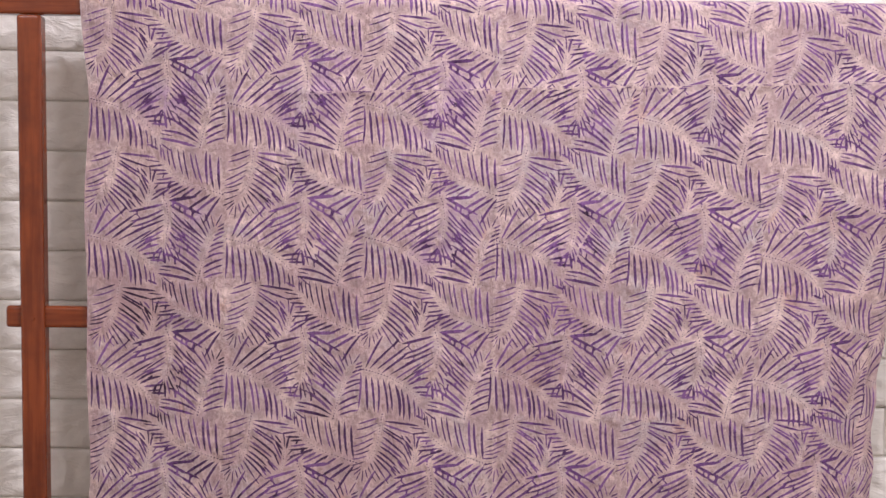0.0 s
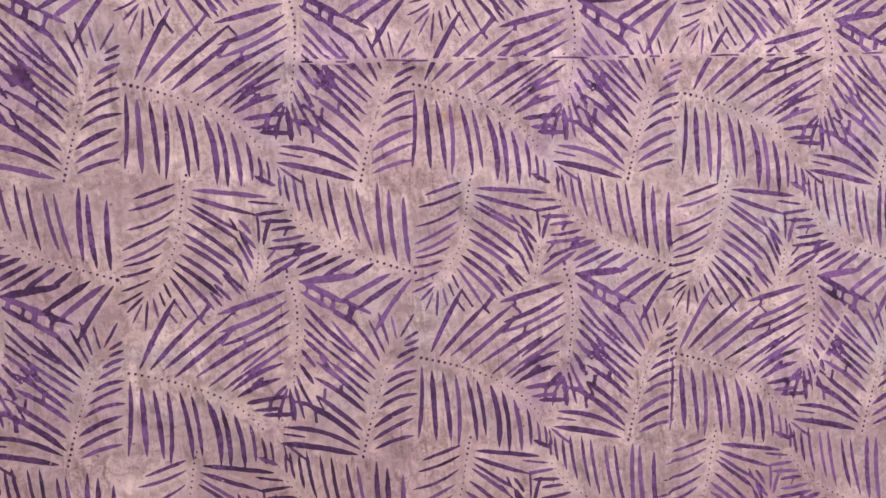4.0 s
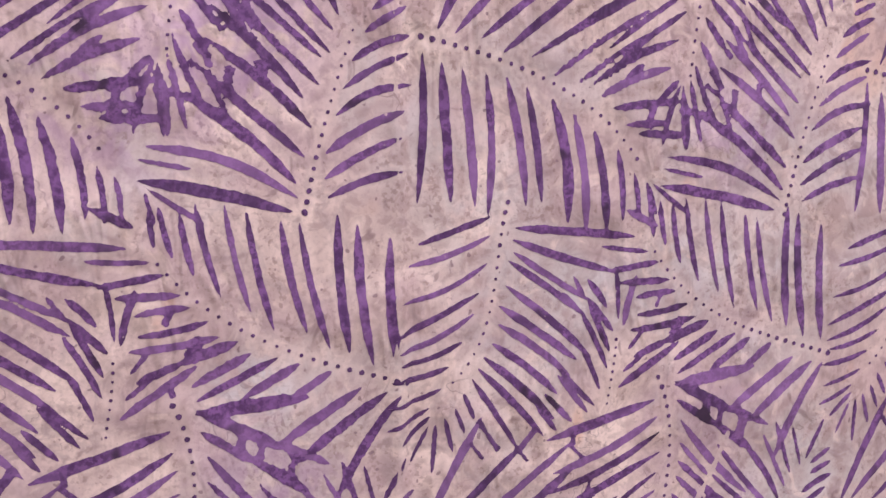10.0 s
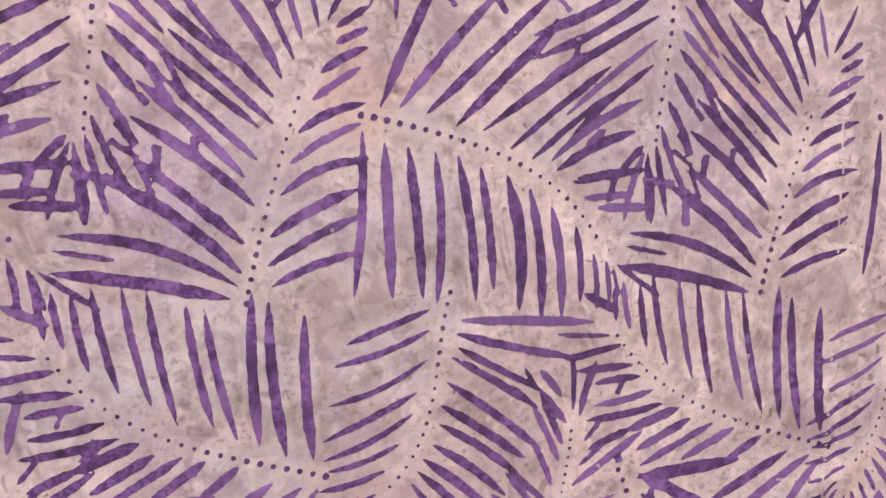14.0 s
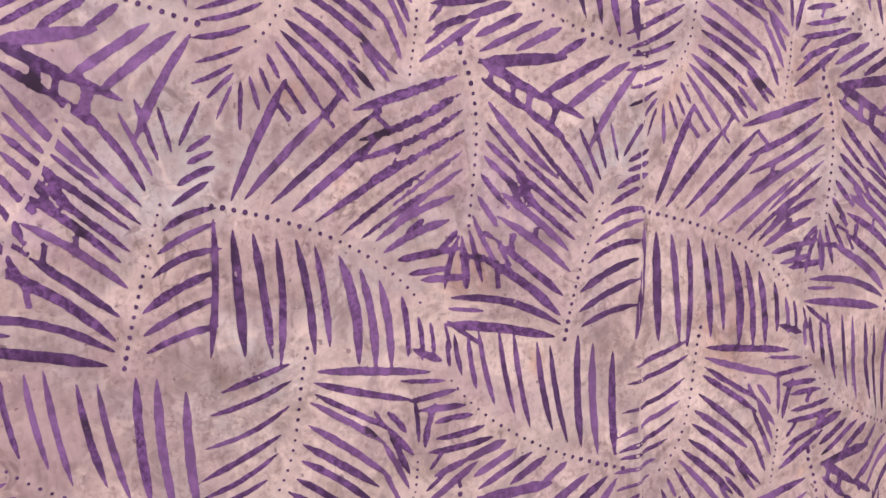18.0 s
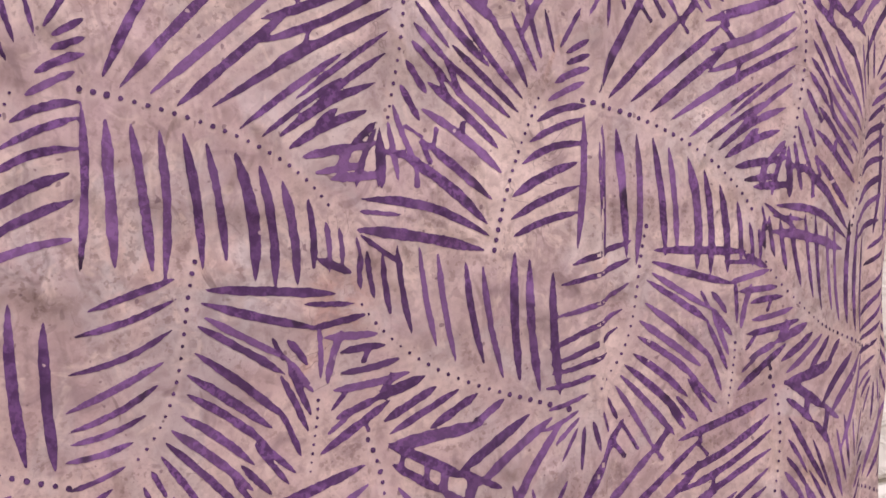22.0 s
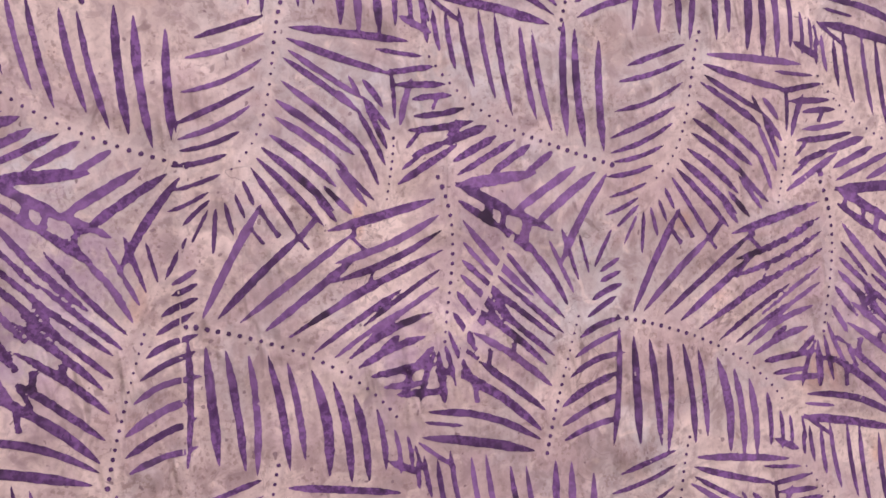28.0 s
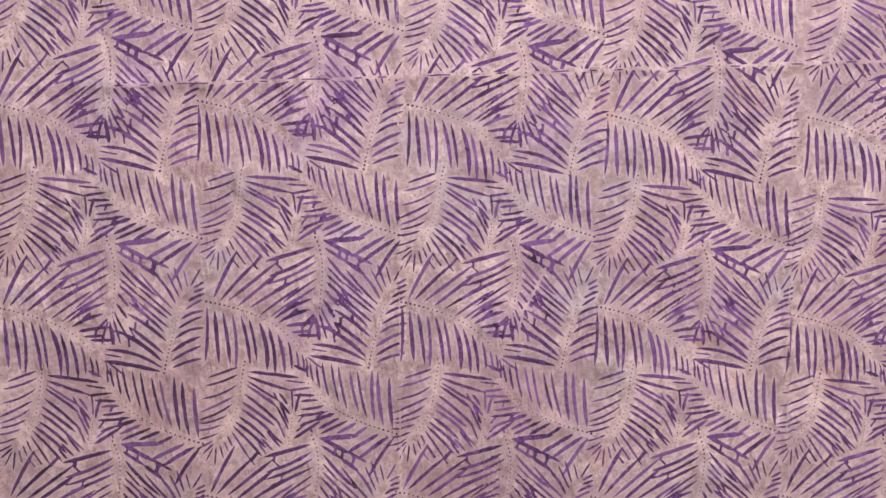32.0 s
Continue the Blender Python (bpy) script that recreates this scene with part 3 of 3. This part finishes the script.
def printed(c, r, x, z):
    """Where the point x, z of the stamp falls in its print of column c and row r, in metres."""
    total = dx = dz = 0.0
    for (px, pz), rows in STRAY.values():
        w = 1 / ((x - px) ** 2 + (z - pz) ** 2 + 900) ** 1.5
        sx, sz = rows[min(r, 5)][min(c, 5)]
        total, dx, dz = total + w, dx + w * sx, dz + w * sz
    if c == 6:
        dx -= 14 * total
    return X0 + PITCH_X * c + (x + dx / total) / 1000, Z0 - PITCH_Z * (r - 2) + (z + dz / total) / 1000


def soak(rng, ox, oz, row, tag, level, owner, best, bleed):
    """Adds one leaflet or dye run to the field of dye on the cloth's fine grid."""
    length, angle, width, bow, run = row
    loose = 0.0 if run else 0.02
    a = math.radians(angle) + rng.uniform(-loose, loose)
    length *= rng.uniform(1 - loose, 1 + loose)
    ux, uz = math.cos(a), math.sin(a)
    x1, z1 = ux * length, uz * length
    pad = 5 + abs(bow) * length
    i0, i1 = (int((ox * 1000 + w - LEFT * 1000) / CELL) for w in (min(0, x1) - pad, max(0, x1) + pad))
    k0, k1 = (int((oz * 1000 + w - INK_LOW * 1000) / CELL) for w in (min(0, z1) - pad, max(0, z1) + pad))
    i0, k0, i1, k1 = max(i0, 0), max(k0, 0), min(i1, level.shape[0]), min(k1, level.shape[1])
    p = [rng.uniform(0, 6.28) for _ in range(4)]
    if i0 >= i1 or k0 >= k1:
        return
    gx = (LEFT - ox) * 1000 + CELL * np.arange(i0, i1)[:, None]
    gz = (INK_LOW - oz) * 1000 + CELL * np.arange(k0, k1)[None, :]
    along, across = gx * ux + gz * uz, gz * ux - gx * uz
    u = np.clip(along / length, 0, 1)
    across = across - bow * length * np.sin(math.pi * u)
    if run:
        width *= rng.uniform(0.65, 1.3)
        body = 0.80 + 0.2 * np.abs(2 * u - 1) ** 2
    else:
        body = 0.84 * np.minimum(1, u / 0.22) ** 0.65 * np.minimum(1, (1 - u) / 0.24) ** 0.58
    side = np.where(across > 0, p[2], p[3])
    wobble = 1 + 0.06 * np.sin(u * 7 + p[0]) + 0.05 * np.sin(u * 17 + side) + 0.04 * np.sin(u * 41 + p[1] + side)
    half = np.maximum(width * 0.47 * body * wobble, 0.12)
    over = np.maximum(np.maximum(-along, along - length), 0)
    d = np.where(over > 0, np.hypot(across, over) - 0.12, np.abs(across) - half)
    view = (slice(i0, i1), slice(k0, k1))
    level[view] += np.exp(-np.clip(d, -1.5, 12) / (bleed[view] * (1.4 if run else 1.0)))
    nearer = d < best[view]
    best[view] = np.where(nearer, d, best[view])
    owner[view] = np.where(nearer, tag, owner[view])


def contour(level, owner):
    """Faces of the dyed part of the grid as corner keys (grid points, then crossings along x, then along z), with their owner."""
    inside = level > 0
    nx, nz = level.shape
    count = nx * nz
    code = inside[:-1, :-1] * 1 + inside[1:, :-1] * 2 + inside[1:, 1:] * 4 + inside[:-1, 1:] * 8
    faces = []
    full = code == 15
    same = owner[:-1, :-1]
    for span in (4, 2):
        block = full.copy()
        block[len(full) // span * span:] = False
        for n in range(1, span):
            block[:-n] &= full[n:] & (same[:-n] == same[n:])
            block[n::span] = False
        ii, kk = np.nonzero(block)
        base = ii * nz + kk
        faces.append((np.stack((base, base + span * nz, base + span * nz + 1, base + 1), 1), owner[ii, kk]))
        for n in range(span):
            code[ii + n, kk] = 0
            full[ii + n, kk] = False
    for case in range(1, 16):
        ii, kk = np.nonzero(code == case)
        if not len(ii):
            continue
        base = ii * nz + kk
        corner = (base, base + nz, base + nz + 1, base + 1)
        edge = (count + base, 2 * count + base + nz, count + base + 1, 2 * count + base)
        ring = []
        for j in range(4):
            here, there = case >> j & 1, case >> (j + 1) % 4 & 1
            if here:
                ring.append(corner[j])
            if here != there:
                ring.append(edge[j])
        who = owner[ii, kk]
        faces.append((np.stack(ring, 1), who))
    return faces


def lay(faces, level, owner, tones, lift=0.00014):
    """Lays dyed faces a hair above the cloth; gives vertices, faces and a tone for each vertex."""
    nx, nz = level.shape
    count = nx * nz
    keys = np.unique(np.concatenate([ring.ravel() for ring in faces]))
    kind, base = keys // count, keys % count
    i, k = base // nz, base % nz
    flat = level.ravel()
    other = np.where(kind == 1, base + nz, np.where(kind == 2, base + 1, base))
    other = np.minimum(other, count - 1)
    gap = flat[base] - flat[other]
    share = np.where(kind == 0, 0.0, np.clip(flat[base] / np.where(np.abs(gap) < 1e-9, 1, gap), 0.02, 0.98))
    fi, fk = i + share * (kind == 1), k + share * (kind == 2)
    cx = np.clip(fi * CELL / 1000 / (RIGHT - LEFT) * NX, 0, NX - 1e-6)
    cz = np.clip((fk * CELL / 1000 + INK_LOW - BOTTOM) / (HIGH - BOTTOM) * NZ, 0, NZ - 1e-6)
    a, b = cx.astype(int), cz.astype(int)
    p, q = (cx - a)[:, None], (cz - b)[:, None]
    spots = []
    for table in (GROUND, NORMAL):
        spots.append((table[a, b] * (1 - p) + table[a + 1, b] * p) * (1 - q) + (table[a, b + 1] * (1 - p) + table[a + 1, b + 1] * p) * q)
    verts = spots[0] + spots[1] * lift
    polys = []
    for ring in faces:
        polys.extend(np.searchsorted(keys, ring).tolist())
    return verts.tolist(), polys, tones[owner.ravel()[base]]


def dyed(name, faces, level, owner, tones, parent, label=""):
    verts, polys, tone = lay(faces, level, owner, tones)
    ob = mesh_object(name, verts, polys, DYE, parent, label)
    ob.data.attributes.new("tone", "FLOAT", "POINT").data.foreach_set("value", np.asarray(tone, np.float32))
    return ob


def dot_outline(rng, x, z, radius, lift):
    verts = []
    for i in range(9):
        a, r = i * math.tau / 9, radius * rng.uniform(0.85, 1.15) / 1000
        verts.append(on_cloth(x + r * math.cos(a), z + r * math.sin(a), lift))
    return verts, [tuple(range(9))]


def gather(store, verts, faces):
    n = len(store[0])
    store[0].extend(verts)
    store[1].extend(tuple(n + i for i in f) for f in faces)


COLS, ROWS = range(0, 7), range(0, 7)
stamps = [(c, r) for c in COLS for r in ROWS]

# the ground cloth, with the wax lines along the spines
NX, NZ = 630, 430
HIGH = TOP + 0.05
wax = np.zeros((NX + 1, NZ + 1))
for c, r in stamps:
    for name, x, z, size in SPINES:
        px, pz = printed(c, r, x, z)
        i, k = (px - LEFT) / (RIGHT - LEFT) * NX, (pz - BOTTOM) / (HIGH - BOTTOM) * NZ
        for a in range(max(0, int(i) - 3), min(NX, int(i) + 4) + 1):
            for b in range(max(0, int(k) - 3), min(NZ, int(k) + 4) + 1):
                d = math.hypot((a - i) * (RIGHT - LEFT) / NX, (b - k) * (HIGH - BOTTOM) / NZ) * 1000
                wax[a, b] = max(wax[a, b], math.exp(-(d / 3.4) ** 2))
cloth = tagged(new("batik_cloth"), "mauve batik cotton with purple palm fronds hung over a rack", "fabric")
GROUND = np.array([on_cloth(LEFT + (RIGHT - LEFT) * i / NX, BOTTOM + (HIGH - BOTTOM) * k / NZ) for i in range(NX + 1) for k in range(NZ + 1)]).reshape(NX + 1, NZ + 1, 3)
NORMAL = np.cross(np.gradient(GROUND, axis=0), np.gradient(GROUND, axis=1))
NORMAL /= np.maximum(np.linalg.norm(NORMAL, axis=2, keepdims=True), 1e-12)
faces = [(i * (NZ + 1) + k, (i + 1) * (NZ + 1) + k, (i + 1) * (NZ + 1) + k + 1, i * (NZ + 1) + k + 1) for i in range(NX) for k in range(NZ)]
ground = mesh_object("cotton_ground", GROUND.reshape(-1, 3).tolist(), faces, COTTON, cloth, "pinkish mauve hand-dyed cotton with creases")
flap = [(LEFT + 0.004 + (RIGHT - LEFT - 0.008) * i / 60, 2 * FOLD_R + 0.006 * noise.noise((i * 0.11, k * 0.09, 7.0)) * k / 30, TOP - FOLD_R - 0.42 * k / 30)
        for i in range(61) for k in range(31)]
mesh_object("back_flap", flap, [(i * 31 + k, i * 31 + k + 1, i * 31 + k + 32, i * 31 + k + 31) for i in range(60) for k in range(30)],
            COTTON, cloth, "mauve cotton hanging down behind the rail")
attr = ground.data.attributes.new("wax", "FLOAT", "POINT")
attr.data.foreach_set("value", wax.ravel().astype(np.float32))

rng = random.Random(5)
NEAR = ((3, 2), (3, 3))
CELL, INK_LOW = 0.7, 0.31
SX, SZ = int((RIGHT - LEFT) * 1000 / CELL), int((HIGH - 0.012 - INK_LOW) * 1000 / CELL)
gx, gz = np.arange(SX)[:, None] * CELL, np.arange(SZ)[None, :] * CELL
swell = np.sin(gx / 31 + 2 * np.sin(gz / 47)) + np.sin(gz / 23 + 1.7 * np.sin(gx / 39 + 1)) + np.sin((gx + gz) / 61 + 2)
bleed = 0.30 + 0.05 * swell
# where the dye stood in pools and ran the leaflets together: place, strength
POOLS = ((0.115, 1.414, 1.3), (0.067, 1.409, 1.0), (0.329, 1.432, 0.8), (0.544, 1.403, 0.7), (0.355, 1.463, 0.7), (0.137, 1.238, 0.7), (0.530, 1.460, 0.6), (0.278, 1.391, 0.7),
         (0.116, 1.193, 0.7), (0.334, 1.381, 0.5), (0.536, 1.402, 0.6), (0.492, 1.185, 0.9), (0.492, 1.380, 0.9), (0.750, 1.370, 0.7), (0.741, 1.196, 0.5), (0.553, 1.237, 0.7),
         (0.746, 1.254, 0.3), (0.552, 1.446, 0.5), (0.532, 1.197, 0.7), (0.955, 1.386, 0.5), (0.944, 1.187, 0.5), (0.695, 1.180, 0.6), (0.722, 1.000, 0.3))
pool = np.zeros((SX, SZ))
for x, z, strength in POOLS:
    pool += strength * np.exp(-(((LEFT - x) * 1000 + gx) ** 2 + ((INK_LOW - z) * 1000 + gz) ** 2) / 27 ** 2)
bleed = bleed + 0.55 * pool
level, best = np.full((SX, SZ), 1e-6), np.full((SX, SZ), 1e3)
owner = np.zeros((SX, SZ), np.int32)
fronds, dots, tones, tags = {}, ([], []), [0.5], [None]
for c, r in stamps:
    for kind, x, z, length, angle, width, bow, run in STROKES:
        px, pz = printed(c, r, x, z)
        if (c == 6 and px < 1.195) or px < LEFT - 0.03 or px > RIGHT + 0.03 or pz > HIGH + 0.05 or pz < INK_LOW - 0.05 or (run and rng.random() < 0.15):
            continue
        tones.append(rng.random())
        tags.append((c, r, kind))
        a = math.radians(angle)
        ex, ez = printed(c, r, x + length * math.cos(a), z + length * math.sin(a))
        soak(rng, px, pz, (math.hypot(ex - px, ez - pz) * 1000, math.degrees(math.atan2(ez - pz, ex - px)), width, bow, run), len(tags) - 1, level, owner, best, bleed)
    for name, x, z, size in SPINES:
        px, pz = printed(c, r, x, z)
        if LEFT + 0.002 < px < RIGHT - 0.002 and INK_LOW + 0.003 < pz < HIGH - 0.016:
            piece = dot_outline(rng, px, pz, size * rng.uniform(0.8, 1.15), 0.00022)
            gather(fronds.setdefault((c, r, name), ([], [])) if (c, r) in NEAR else dots, *piece)
level = np.log(level)
# ragged edges of the cloth's threads, and places where the stamp hardly touched
fuzz = np.random.RandomState(3).normal(size=(SX + 2, SZ + 2))
fuzz = sum(fuzz[a:a + SX, b:b + SZ] for a in range(2) for b in range(2)) / 2
weak = np.clip(np.sin(gx / 57 + 2.2 * np.sin(gz / 83)) + np.sin(gz / 49 + 1.9 * np.sin(gx / 71 + 2)) + 0.6 * np.sin((gx - gz) / 33) - 1.75, 0, 1)
level = level + (0.24 + 2.2 * weak) * fuzz - 1.4 * weak
# bare ground, away from leaflets and wax lines, where the dye bath left its grey speckle
ci = np.clip(np.round(np.arange(NX + 1) * (RIGHT - LEFT) * 1000 / NX / CELL).astype(int), 0, SX - 1)
ck = np.clip(np.round((np.arange(NZ + 1) * (HIGH - BOTTOM) / NZ + BOTTOM - INK_LOW) * 1000 / CELL).astype(int), 0, SZ - 1)
bare = np.clip((best[np.ix_(ci, ck)] - 0.8) / 3.0, 0, 1) * (1 - np.clip(wax * 1.4, 0, 1))
ground.data.attributes.new("pool", "FLOAT", "POINT").data.foreach_set("value", np.minimum(pool[np.ix_(ci, ck)], 1).ravel().astype(np.float32))
ground.data.attributes.new("bare", "FLOAT", "POINT").data.foreach_set("value", bare.ravel().astype(np.float32))
# the dye misses the folds, and thin dashes of it sit in the level fold
wave = 0.5 * np.sin(gx / 7) + 0.5 * np.sin(gx / 3.1 + 1)
off = np.abs(gz + INK_LOW * 1000 - (FOLD_Z + FOLD_TILT * (gx / 1000 + LEFT - 0.7)) * 1000 + 0.4 * np.sin(gx / 11))
miss = (off - 1.7 - 0.7 * wave) * 1.4
dash = np.minimum((0.75 - off) * 1.4, 1.5 * np.sin(gx / 6.5 + 2 * np.sin(gx / 19)) - 0.85)
level = np.where(gx > 330, np.maximum(np.minimum(level, miss), dash), level)
# a stray thread of wax that ran down one frond
thread = ((0.7535, 1.236), (0.750, 1.228), (0.744, 1.216), (0.740, 1.209), (0.736, 1.200), (0.730, 1.192), (0.729, 1.184), (0.726, 1.175), (0.726, 1.160))
for (x, z), (x2, z2) in zip(thread, thread[1:]):
    px, pz = gx + (LEFT - x) * 1000, gz + (INK_LOW - z) * 1000
    wx, wz = (x2 - x) * 1000, (z2 - z) * 1000
    u = np.clip((px * wx + pz * wz) / (wx * wx + wz * wz), 0, 1)
    level = np.minimum(level, (np.hypot(px - u * wx, pz - u * wz) - 1.15 - 0.35 * np.sin(gz / 1.9)) * 1.6)
for fx in (0.601, 1.011):
    off = np.abs(gx + LEFT * 1000 - fx * 1000 + 0.6 * np.sin(gz / 17))
    level = np.minimum(level, (off - 0.15 - 0.55 * np.sin(gz / 6.1 + np.sin(gz / 13)) - 0.35 * np.sin(gz / 2.7)) * 1.4)
tones = np.array(tones)
near_ids = np.array([t is not None and t[:2] in NEAR for t in tags])
rest, mine = [], {}
for ring, who in contour(level, owner):
    near = near_ids[who]
    rest.append(ring[~near])
    for tag in np.unique(who[near]):
        mine.setdefault(int(tag), []).append(ring[who == tag])
tagged(dyed("printed_fronds", [f for f in rest if len(f)], level, owner, tones, cloth, "purple palm frond print"), kind="stuff")
tagged(mesh_object("printed_dots", *dots, DYE, cloth, "rows of purple dots along the frond spines", smooth=False), kind="stuff")
parts = {}
for key, piece in fronds.items():
    parts[key] = tagged(mesh_object(key[2], *piece, DYE, cloth, "printed palm frond with a spine of purple dots", smooth=False), kind="stuff")
for tag, faces in mine.items():
    dyed("leaflet", faces, level, owner, tones, parts[tags[tag]])

# ---- the rack ----
rack = tagged(new("wooden_rack"), "reddish brown varnished wooden drying rack standing before the wall", "rack")
for x in (-0.1195, 1.045):
    post = box("post", (x - 0.0185, 0.002, 0.0), (x + 0.0185, 0.030, 1.540), WOOD, rack, bevel=0.005)
    for v in post.data.vertices:
        v.co.x += (1.54 - v.co.z) * 0.0125
box("top_rail", (-0.26, 0.005, 1.541), (1.085, 0.028, 1.568), RAIL_WOOD, rack, bevel=0.004)
for z in (1.078, 0.60, 0.14):
    box("cross_rail", (-0.157, 0.009, z - 0.020), (1.085, 0.023, z + 0.014), RAIL_WOOD, rack, bevel=0.005)
bm = bmesh.new()
bmesh.ops.create_cone(bm, cap_ends=True, segments=14, radius1=0.0032, radius2=0.0024, depth=0.0022, matrix=pose(-0.1120, 0.0012, 1.0731, 90))
plug = bpy.data.meshes.new("nail_head")
bm.to_mesh(plug)
bm.free()
plug.materials.append(RAIL_WOOD)
ob = new("nail_head", plug)
ob.parent = rack
tagged(ob, "small varnished nail head")

# ---- foam bricks on the wall ----
BW, BH = 0.200, 0.0813


# lines across a brick and up it, close together at the joints
US = [0.0, 0.007, 0.018] + [i / 34 for i in range(1, 34)] + [0.982, 0.993, 1.0]
VS = [0.0, 0.017, 0.042] + [k / 13 for k in range(1, 13)] + [0.958, 0.983, 1.0]


def brick_mesh(seed):
    verts, faces = [], []
    nx, nz = len(US) - 1, len(VS) - 1
    for i in range(nx + 1):
        for k in range(nz + 1):
            u, v = US[i], VS[k]
            edge = min(min(u, 1 - u) * BW, min(v, 1 - v) * BH)
            ridge = 1 - abs(noise.noise((u * 3.2 - v * 1.3 + seed * 7, v * 2.2 + u * 1.7, seed))) * 2.2
            fold = 1 - abs(noise.noise((u * 5 + v * 1.5, v * 3.5 - u * 2 + seed * 5, 3))) * 2.5
            h = 0.0065 * min(1, edge / 0.0034) ** 0.7
            h += (0.0045 * max(0, ridge) ** 3 + 0.0035 * max(0, fold) ** 3 + 0.0020 * noise.noise((u * 14, v * 9, seed + 5))) * min(1, edge / 0.012)
            verts.append((u * BW, -h, v * BH))
            if i < nx and k < nz:
                a = i * (nz + 1) + k
                faces.append((a, a + nz + 1, a + nz + 2, a + 1))
    me = bpy.data.meshes.new("brick")
    me.from_pydata(verts, [], faces)
    me.materials.append(FOAM)
    me.polygons.foreach_set("use_smooth", [True] * len(faces))
    return me


brick_kinds = [brick_mesh(s) for s in range(8)]
for k in range(0, 25):
    for i in range(-3, 9):
        x, z = i * BW + (BW / 2 if k % 2 else 0) - 0.145, k * BH + 0.0356
        ob = new("brick", brick_kinds[(i * 3 + k * 5) % 8])
        ob.parent = wall
        ob.location = (x, WALL_Y - 0.001, z)
